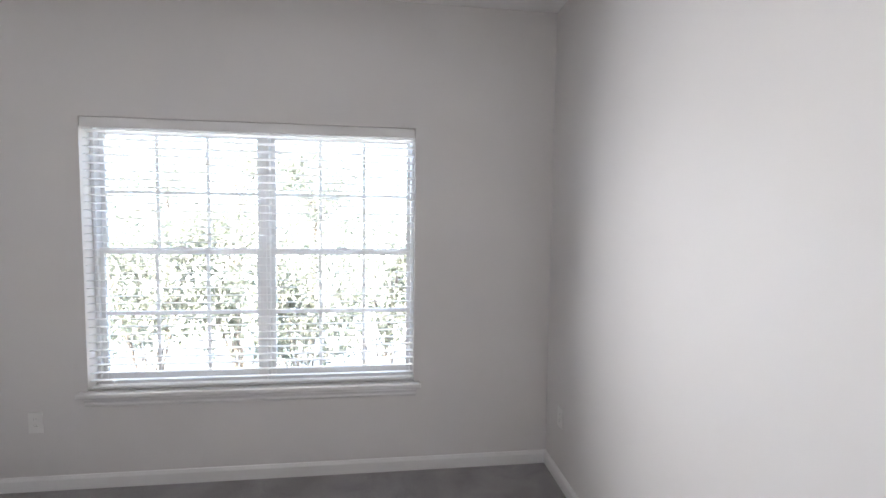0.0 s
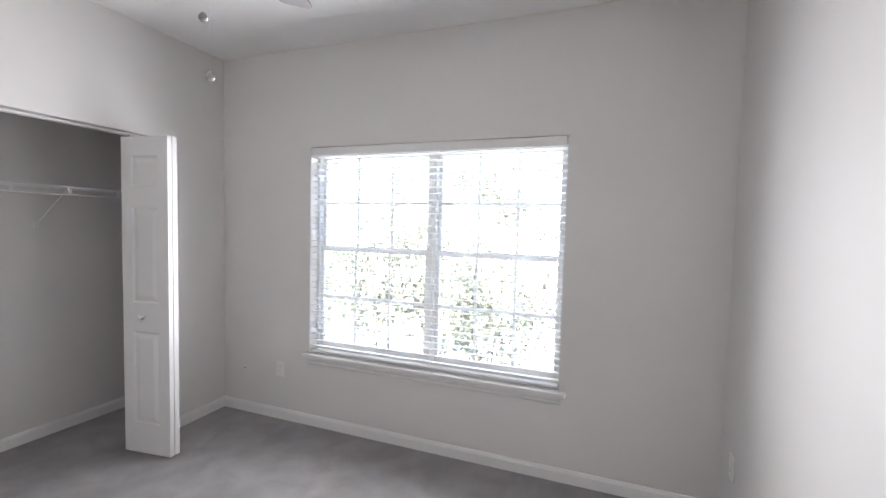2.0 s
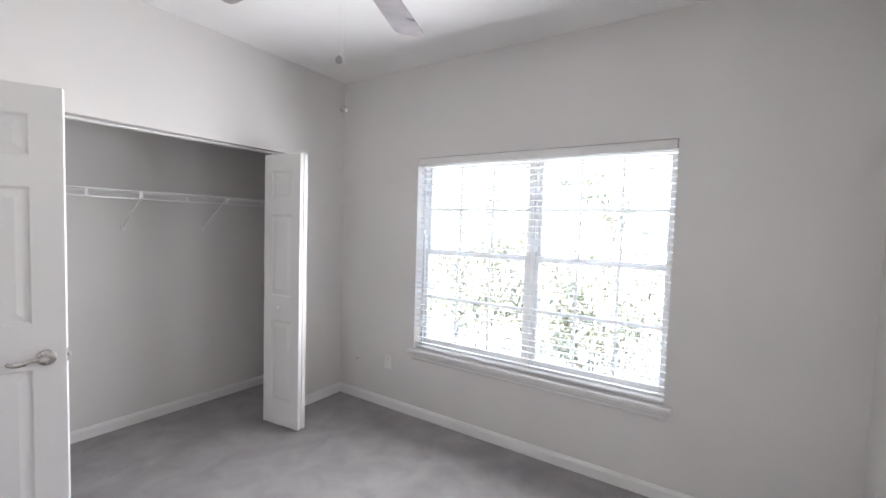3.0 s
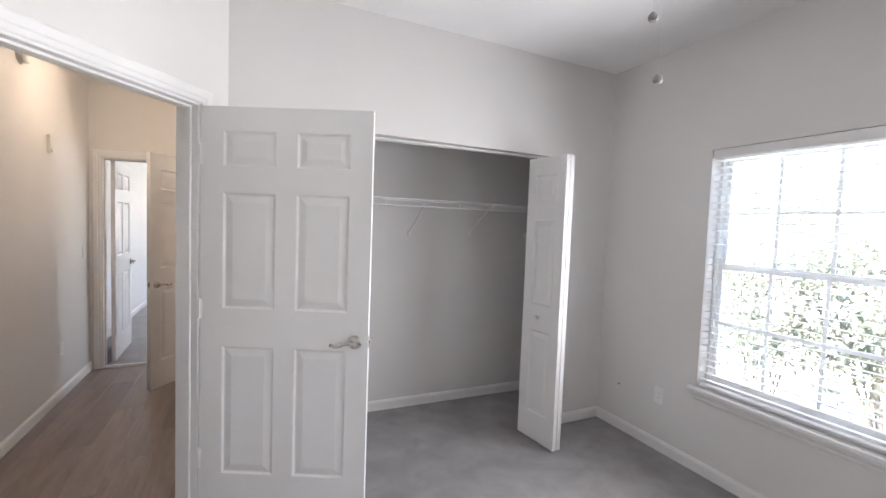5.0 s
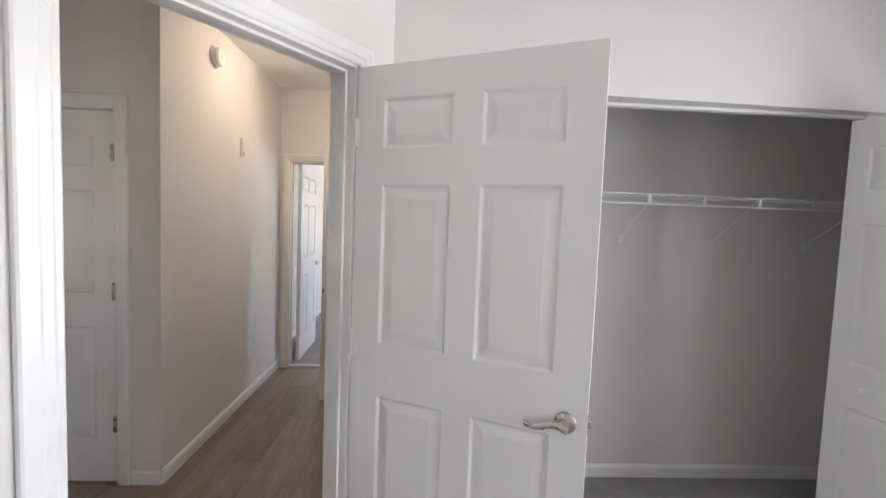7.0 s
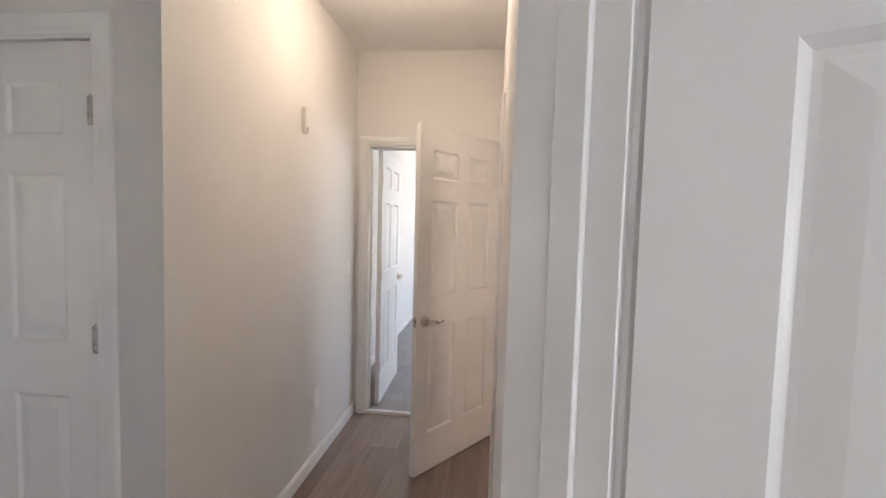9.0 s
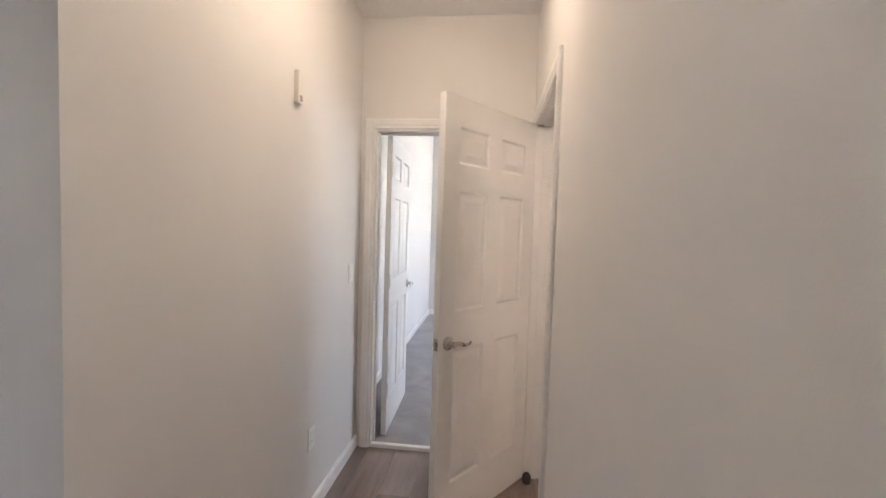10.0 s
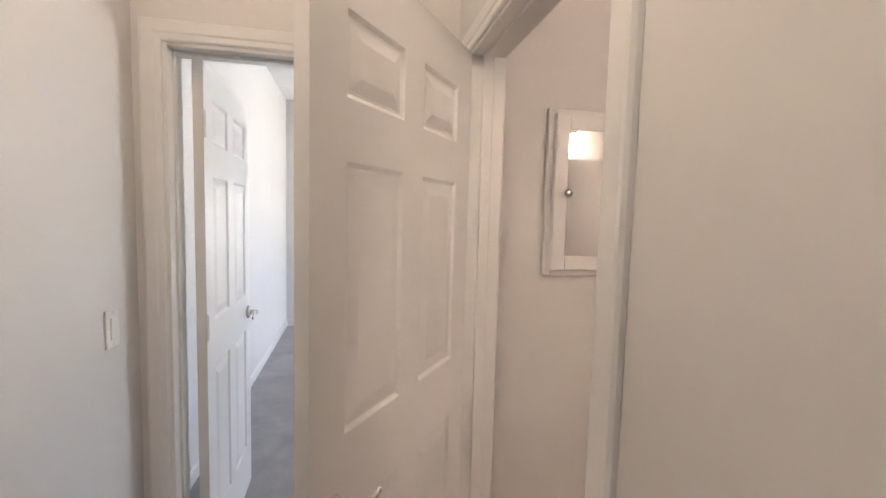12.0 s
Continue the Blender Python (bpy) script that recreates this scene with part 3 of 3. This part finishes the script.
# ---- bedroom window ----
def window_unit(x0, x1):
    """One double-hung vinyl window with grilles of three by two in each sash."""
    w = thing("window_1", pose((x0 + x1) / 2, 2.80, WZ0), "white vinyl double-hung window with grilles", "window", "bedroom windows", "structure")
    hw, h = (x1 - x0) / 2, WZ1 - WZ0
    for b in ((-hw, -hw + 0.018, 0.0, h), (hw - 0.018, hw, 0.0, h), (-hw + 0.018, hw - 0.018, 0.0, 0.03), (-hw + 0.018, hw - 0.018, h - 0.035, h)):
        part("window_frame", new_box(b[0], b[1], -0.015, 0.065, b[2], b[3], 0.002), VINYL, w)
    mid = h * 0.515
    for lo, hi, y in ((0.03, mid + 0.02, 0.0), (mid - 0.02, h - 0.035, 0.028)):
        a, b = -hw + 0.02, hw - 0.02
        rails = bmesh.new()
        for q in ((a, a + 0.024, lo, hi), (b - 0.024, b, lo, hi), (a + 0.024, b - 0.024, lo, lo + 0.036), (a + 0.024, b - 0.024, hi - 0.036, hi)):
            box(rails, q[0], q[1], y, y + 0.026, q[2], q[3], 0.002)
        s = part("sash", rails, VINYL, w)
        ia, ib, il, ih = a + 0.024, b - 0.024, lo + 0.036, hi - 0.036
        p = part("pane", new_box(ia, ib, y + 0.011, y + 0.015, il, ih), GLASS, s, "clear glass pane")
        p.visible_shadow = False
        for k in (1, 2):
            x = ia + (ib - ia) * k / 3
            part("muntin", new_box(x - 0.009, x + 0.009, y + 0.005, y + 0.0105, il, ih), VINYL, s)
        z = (il + ih) / 2
        part("muntin", new_box(ia, ib, y + 0.0045, y + 0.0103, z - 0.009, z + 0.009), VINYL, s)
    part("sash_lock", new_box(-0.03, 0.03, -0.012, 0.0, mid + 0.02, mid + 0.03, 0.003), VINYL, w)
    return w


MULL = -0.69
window_unit(WX0 + 0.001, MULL - 0.008)
window_unit(MULL + 0.008, WX1 - 0.001)
solid("window_mullion", new_box(MULL - 0.008, MULL + 0.008, 2.777, 2.868, WZ0, WZ1, 0.002), VINYL, "white vinyl mullion between the two windows", "window trim", "structure")
sill = thing("window_sill", pose((WX0 + WX1) / 2, WIN_Y, WZ0), "white painted window stool with a moulded apron", "window sill", "", "structure")
hw = (WX1 - WX0) / 2
part("stool", new_box(-hw - 0.04, hw + 0.04, -0.045, -0.0005, -0.028, 0.001, 0.007, 3), TRIM, sill)
part("stool_inner", new_box(-hw + 0.001, hw - 0.001, -0.001, 0.085, -0.027, 0.0015), TRIM, sill)
ap = bmesh.new()
profile = [(0.0, -0.028), (-0.017, -0.028), (-0.017, -0.045), (-0.011, -0.06), (-0.011, -0.072), (-0.005, -0.084), (0.0, -0.086)]
ends = [[ap.verts.new((x, y, z)) for y, z in profile] for x in (-hw - 0.012, hw + 0.012)]
for i in range(len(profile)):
    j = (i + 1) % len(profile)
    ap.faces.new([ends[0][i], ends[0][j], ends[1][j], ends[1][i]])
ap.faces.new(ends[0])
ap.faces.new(ends[1])
part("apron", ap, TRIM, sill)


def window_blind():
    t = thing("window_blind", pose(0, 2.733, 0), "white faux-wood slatted blind, lowered with open slats", "blind")
    x0, x1 = WX0 + 0.006, WX1 - 0.006
    part("headrail", new_box(x0, x1, -0.024, 0.028, WZ1 - 0.048, WZ1 - 0.004, 0.003), TRIM, t)
    part("valance", new_box(x0, x1, -0.034, -0.0265, WZ1 - 0.058, WZ1 - 0.003, 0.003), TRIM, t)
    part("bottom_rail", new_box(x0, x1, -0.024, 0.024, WZ0 + 0.006, WZ0 + 0.022, 0.004, 2), SLAT, t)
    bm, n = bmesh.new(), 5
    rows = []
    for k in range(n):
        u = k / (n - 1) * 2 - 1
        rows.append([bm.verts.new((x, 0.0245 * u, 0.0022 * (1 - u * u) + dz)) for x in (x0, x1) for dz in (0.0, 0.0026)])
    for a, b in zip(rows, rows[1:]):
        for q in ((a[0], a[2], b[2], b[0]), (a[1], b[1], b[3], a[3]), (a[0], b[0], b[1], a[1]), (a[2], a[3], b[3], b[2])):
            bm.faces.new(q)
    bm.faces.new([rows[0][i] for i in (0, 1, 3, 2)])
    bm.faces.new([rows[-1][i] for i in (0, 2, 3, 1)])
    slat = mesh_from(bm, "slat", SLAT)
    rng = random.Random(4)
    z, top = WZ0 + 0.05, WZ1 - 0.07
    count = 33
    for i in range(count):
        zz = z + (top - z) * i / (count - 1)
        part("slat", slat, None, t, m=pose(0, 0, zz + rng.uniform(-0.0008, 0.0008), BLIND_TILT + rng.uniform(-1.2, 1.2), rng.uniform(-0.05, 0.05), 0))
    for fx in (0.07, 0.36, 0.64, 0.93):
        x = x0 + (x1 - x0) * fx
        for y in (-0.026, 0.026):
            part("ladder_cord", rod(bmesh.new(), (x, y, WZ0 + 0.015), (x, y, WZ1 - 0.05), 0.0009, seg=5), TRIM, t)
    part("lift_cord", rod(bmesh.new(), (0.068, -0.037, 1.17), (0.068, -0.037, WZ1 - 0.05), 0.0012, seg=5), TRIM, t)
    part("cord_tassel", lathe(bmesh.new(), [(0, 0.02), (0.006, 0.018), (0.011, -0.014), (0.008, -0.02), (0, -0.02)], pose(0.068, -0.038, 1.155), 12), NICKEL, t, "small grey cord tassel", True)


BLIND_TILT = -6.0
window_blind()


# ---- ceiling fan ----
def ceiling_fan():
    t = thing("ceiling_fan", pose(-0.6, 0.985, 0), "ceiling fan with grey-brown wood blades and bronze motor", "ceiling fan")
    part("canopy", lathe(bmesh.new(), [(0, 2.73), (0.065, 2.73), (0.062, 2.70), (0.04, 2.675), (0.015, 2.67), (0, 2.67)]), BRONZE, t, "", True)
    part("downrod", rod(bmesh.new(), (0, 0, 2.50), (0, 0, 2.68), 0.012), BRONZE, t)
    part("motor", lathe(bmesh.new(), [(0, 2.53), (0.05, 2.53), (0.1, 2.51), (0.115, 2.46), (0.1, 2.41), (0.06, 2.385), (0.055, 2.33), (0.04, 2.31), (0, 2.305)]), BRONZE, t, "", True)
    bm = bmesh.new()
    outline = [(0.17, 0.052), (0.3, 0.06), (0.5, 0.068), (0.655, 0.072), (0.683, 0.066), (0.695, 0.05)]
    pts = outline + [(x, -y) for x, y in reversed(outline)]
    lo, hi = [bm.verts.new((x, y, -0.003)) for x, y in pts], [bm.verts.new((x, y, 0.003)) for x, y in pts]
    bm.faces.new(lo)
    bm.faces.new(hi)
    for i in range(len(pts)):
        bm.faces.new([lo[i], lo[(i + 1) % len(pts)], hi[(i + 1) % len(pts)], hi[i]])
    blade = mesh_from(bm, "blade", BLADE)
    iron = mesh_from(box(box(bmesh.new(), 0.06, 0.2, -0.012, 0.012, 0.003, 0.009, 0.002), 0.18, 0.25, -0.035, 0.035, 0.0035, 0.0075, 0.002), "blade_iron", BRONZE)
    for k in range(5):
        m = pose(0, 0, 2.4, 0, 0, 111 + 72 * k) @ pose(0, 0, 0, 11, 0, 0)
        b = part("blade", blade, None, t, m=m)
        part("blade_iron", iron, None, b)
    for x, zf in ((-0.012, 2.03), (0.012, 1.875)):
        c = part("pull_chain", rod(bmesh.new(), (x, 0, zf + 0.012), (x, 0, 2.32), 0.0004, seg=5), PLASTIC, t)
        part("fob", lathe(bmesh.new(), [(0, 0.014), (0.004, 0.012), (0.011, 0.004), (0.012, -0.004), (0.008, -0.01), (0, -0.011)], pose(x, 0, zf), 14), FOB, c, "small grey pull fob", True)


ceiling_fan()


# ---- closet ----
def wire_shelf():
    t = thing("wire_shelf", pose(-2.79, 0, 1.66), "white vinyl-coated wire closet shelf with hanging rail", "wire shelf")
    y0, y1 = 0.2, 2.7
    for x, z, r in ((0.0, 0.024, 0.005), (0.0, -0.024, 0.005), (-0.32, 0.024, 0.003), (-0.12, 0.0205, 0.003), (-0.22, 0.0205, 0.003)):
        part("long_wire", rod(bmesh.new(), (x, y0, z), (x, y1, z), r, seg=8), WIRE, t)
    y = y0 + 0.2
    while y < y1:
        part("support_strap", new_box(-0.002, 0.002, y - 0.008, y + 0.008, -0.026, 0.026), WIRE, t)
        y += 0.29
    bm = bmesh.new()
    for i in range(int((y1 - y0) / 0.0254)):
        yy = y0 + 0.01 + i * 0.0254
        rod(bm, (-0.325, yy, 0.0275), (0.003, yy, 0.0275), 0.0009, seg=4)
    tagged(part("deck_wires", bm, WIRE, t), kind="stuff")
    for y in (0.75, 1.28, 1.83, 2.4):
        b = part("brace", rod(bmesh.new(), (0.0, y, 0.0), (-0.318, y, -0.215), 0.003, seg=8), WIRE, t)
        part("foot", new_box(-0.33, -0.318, y - 0.014, y + 0.014, -0.245, -0.2, 0.003), WIRE, b)


wire_shelf()

# ---- small fittings ----
plate("outlet", pose(-1.868, WIN_Y, 0.385, 0, 0, 180), "outlet")
plate("coax_jack", pose(-2.217, WIN_Y, 0.345, 0, 0, 180), "coax")
plate("outlet", pose(EAST_X, 2.48, 0.39, 0, 0, 90), "outlet")
plate("outlet", pose(-4.26, HALL_S, 0.385), "outlet")
plate("light_switch", pose(-4.81, HALL_S, 1.14), "switch")
plate("light_switch", pose(-2.574, HALL_N, 1.114, 0, 0, 180), "switch")
chime = thing("door_chime", pose(-4.055, HALL_S, 2.005), "small ivory plastic chime box on the wall", "door chime")
part("housing", new_box(-0.022, 0.022, 0, 0.022, -0.066, 0.07, 0.004, 2), IVORY, chime)
for i in range(3):
    part("grille_slot", new_box(-0.014, 0.014, 0.0215, 0.0225, -0.055 + i * 0.009, -0.051 + i * 0.009), SLOT, chime, "dark slot")
smoke = thing("smoke_alarm", pose(-3.635, HALL_S, 2.53, -90), "round white smoke alarm high on the wall", "smoke alarm")
part("base", lathe(bmesh.new(), [(0, 0), (0.07, 0), (0.07, 0.012), (0, 0.012)]), PLASTIC, smoke, "", True)
part("cover", lathe(bmesh.new(), [(0, 0.012), (0.066, 0.012), (0.066, 0.02), (0.058, 0.022), (0.06, 0.036), (0.05, 0.046), (0, 0.05)]), PLASTIC, smoke, "", True)
part("button", lathe(bmesh.new(), [(0, 0.048), (0.012, 0.05), (0.011, 0.054), (0, 0.055)]), PLASTIC, smoke, "", True)
stopper = thing("hinge_door_stop", pose(-4.74, -0.185, HALL_Z), "black rubber door stop on the floor by the jamb", "door stop")
part("bumper", lathe(bmesh.new(), [(0, 0.0), (0.022, 0.0), (0.026, 0.02), (0.024, 0.045), (0.012, 0.058), (0, 0.06)], seg=18), BLACK, stopper, "", True)

# ---- hall ceiling light ----
lamp = thing("ceiling_light", pose(-3.87, -0.73, H) @ Matrix.Scale(0.92, 4), "flush dome ceiling light with lit frosted glass", "ceiling light")
part("pan", lathe(bmesh.new(), [(0, 0), (0.15, 0), (0.155, -0.012), (0.14, -0.03), (0.12, -0.035), (0, -0.035)]), NICKEL, lamp, "satin nickel pan", True)
part("dome", lathe(bmesh.new(), [(0.135, -0.032), (0.142, -0.045), (0.135, -0.075), (0.105, -0.105), (0.06, -0.122), (0.012, -0.128), (0, -0.128)]), DOME, lamp, "lit frosted glass dome", True)
part("finial", lathe(bmesh.new(), [(0, -0.126), (0.01, -0.127), (0.011, -0.134), (0.005, -0.14), (0, -0.142)]), NICKEL, lamp, "satin nickel finial", True)

# ---- bathroom ----
cab = thing("medicine_cabinet", pose(END_X, 0.357, 1.598, 0, 0, -90), "white framed medicine cabinet with a mirror door", "cabinet")
def ring(bm, w, h, inner, y0, y1, bev):
    for b in ((-w, -w + inner, -h, h), (w - inner, w, -h, h), (-w + inner, w - inner, -h, -h + inner), (-w + inner, w - inner, h - inner, h)):
        box(bm, b[0], b[1], y0, y1, b[2], b[3], bev)
    return bm
part("body_frame", ring(bmesh.new(), 0.2, 0.325, 0.03, 0.0, 0.02, 0.003), TRIM, cab)
cdoor = part("door", ring(bmesh.new(), 0.178, 0.303, 0.058, 0.02, 0.042, 0.004), TRIM, cab)
part("mirror", new_box(-0.121, 0.121, 0.03, 0.034, -0.246, 0.246), MIRROR, cdoor, "mirror glass")
part("knob", lathe(bmesh.new(), [(0, 0.04), (0.007, 0.04), (0.006, 0.052), (0.015, 0.06), (0.016, 0.068), (0.008, 0.074), (0, 0.075)], pose(0.128, 0, 0.0) @ Matrix.Rotation(radians(-90), 4, "X"), 20), NICKEL, cdoor, "satin nickel knob", True)
solid("vanity_mirror", new_box(BACK_X - 0.117, BACK_X - 0.1115, 0.55, 1.65, 1.0, 1.985), MIRROR, "large frameless vanity mirror on the bathroom wall", "mirror")
van = thing("vanity_light", pose(BACK_X - 0.11, 0.85, 2.205, 0, 0, 90), "bronze vanity light with lit bell glass shades", "wall light")
part("back_bar", new_box(-0.3, 0.3, 0, 0.025, -0.03, 0.03, 0.006, 2), BRONZE, van)
for dx in (-0.24, 0.0, 0.24):
    arm = part("arm", tube(bmesh.new(), [(dx, 0.02, 0), (dx, 0.08, 0.012), (dx, 0.145, 0.0), (dx, 0.16, -0.03)], [(0.008, 0.008)] * 4), BRONZE, van, "", True)
    part("socket", rod(bmesh.new(), (dx, 0.16, -0.02), (dx, 0.16, -0.075), 0.016, 0.019), BRONZE, arm, "", True)
    part("shade", lathe(bmesh.new(), [(0.02, -0.065), (0.03, -0.09), (0.037, -0.13), (0.047, -0.18), (0.044, -0.18), (0.034, -0.13), (0.027, -0.09), (0.0, -0.07)], pose(dx, 0.16, 0), 24), SHADE, arm, "lit bell glass shade", True)

# ---- outside ----
ground_bm = prism([(-3500, -3500), (3500, -3500), (3500, 3500), (-3500, 3500)], -0.6, -0.35)
solid("ground", ground_bm, PAVING, "pale sunlit paving outside the window", "paving", "structure")


def leaf_cloud(bm, rng, centre, radius, count, size):
    for _ in range(count):
        d = Vector((rng.gauss(0, 1), rng.gauss(0, 1), rng.gauss(0, 1))).normalized() * (rng.random() ** 0.45)
        p = Vector(centre) + Vector((d.x * radius[0], d.y * radius[1], d.z * radius[2]))
        m = Matrix.Translation(p) @ Euler((rng.uniform(0, 6.3), rng.uniform(0, 6.3), rng.uniform(0, 6.3))).to_matrix().to_4x4()
        s = size * rng.uniform(0.6, 1.3)
        vs = [bm.verts.new(m @ Vector(q)) for q in ((-s, 0, 0), (0, -0.45 * s, 0.12 * s), (s, 0, 0), (0, 0.45 * s, 0.12 * s))]
        bm.faces.new(vs)


def shrub(x, y, w, h, seed):
    rng = random.Random(seed)
    t = thing("shrub", pose(x, y, -0.36), "leafy green garden shrub outside the window", "shrub", "shrubs outside")
    st = bmesh.new()
    lv = bmesh.new()
    for _ in range(9):
        tip = (rng.uniform(-w, w), rng.uniform(-0.4, 0.4), h * rng.uniform(0.55, 1.0))
        rod(st, (tip[0] * 0.2, tip[1] * 0.2, 0), tip, 0.012, 0.004, 6)
        leaf_cloud(lv, rng, tip, (w * 0.42, 0.3, h * 0.2), 135, 0.045)
        leaf_cloud(lv, rng, (tip[0] * 0.7, tip[1] * 0.7, tip[2] * 0.55), (w * 0.42, 0.35, h * 0.25), 135, 0.045)
    part("stems", st, BARK, t)
    part("foliage", lv, LEAF, t)


def tree(x, y, h, seed):
    rng = random.Random(seed)
    t = thing("tree", pose(x, y, -0.36), "slender young tree with pale leaves outside the window", "tree", "trees outside")
    tr, lv = bmesh.new(), bmesh.new()
    rod(tr, (0, 0, 0), (0.1, 0, h * 0.55), 0.05, 0.03, 8)
    rod(tr, (0.1, 0, h * 0.54), (0.0, 0.05, h * 0.95), 0.03, 0.008, 8)
    for k in range(11):
        z0 = h * rng.uniform(0.3, 0.8)
        a = rng.uniform(0, 6.28)
        r = rng.uniform(0.4, 0.85)
        tip = (math.cos(a) * r, math.sin(a) * r, z0 + rng.uniform(0.25, 0.7))
        rod(tr, (0.08, 0, z0), tip, 0.016, 0.005, 6)
        leaf_cloud(lv, rng, tip, (0.28, 0.28, 0.26), 170, 0.04)
    leaf_cloud(lv, rng, (0, 0.05, h * 0.93), (0.3, 0.3, 0.35), 200, 0.04)
    part("trunk", tr, BARK, t)
    part("crown", lv, LEAF_PALE, t)


for i, (x, y, w, h) in enumerate(((-3.6, 5.6, 0.7, 1.5), (-2.6, 5.2, 0.7, 1.7), (-1.7, 5.6, 0.6, 1.75), (-0.9, 5.2, 0.6, 1.55), (-0.1, 5.5, 0.65, 1.8), (0.8, 5.2, 0.7, 1.75), (-4.7, 6.0, 0.8, 1.7), (1.8, 5.9, 0.8, 1.7))):
    shrub(x, y, w, h, 20 + i)
for i, (x, y, h) in enumerate(((-1.15, 6.7, 3.3), (-2.1, 6.4, 2.8), (-3.4, 7.2, 3.2), (0.75, 6.9, 2.55), (-5.4, 8.2, 3.6))):
    tree(x, y, h, 50 + i)

# ---- hall planks ----
PW, PL = 0.18, 1.22
pm = {}
hall_floor = thing("floor_planks", pose(0, 0, 0), "brown wood-look vinyl plank floor", "floor", "", "structure")
row = 0
y = -2.62
rng = random.Random(9)
while y < 1.7:
    x = -5.04 - rng.uniform(0.0, PL * 0.9)
    while x < -1.0:
        a, b = max(x, -5.04), min(x + PL, -0.9)
        inside = (a > -3.15 and y > 0.0) or (y > -1.0 and a > -1.6)
        if not inside and b - a > 0.03:
            key = round(b - a, 3)
            if key not in pm:
                pm[key] = mesh_from(new_box(0.0005, key - 0.0005, 0.0005, PW - 0.0005, -0.011, 0.0, 0.0007), "plank", PLANK)
            part("plank", pm[key], None, hall_floor, m=pose(a, y, HALL_Z))
        x += PL
    y += PW
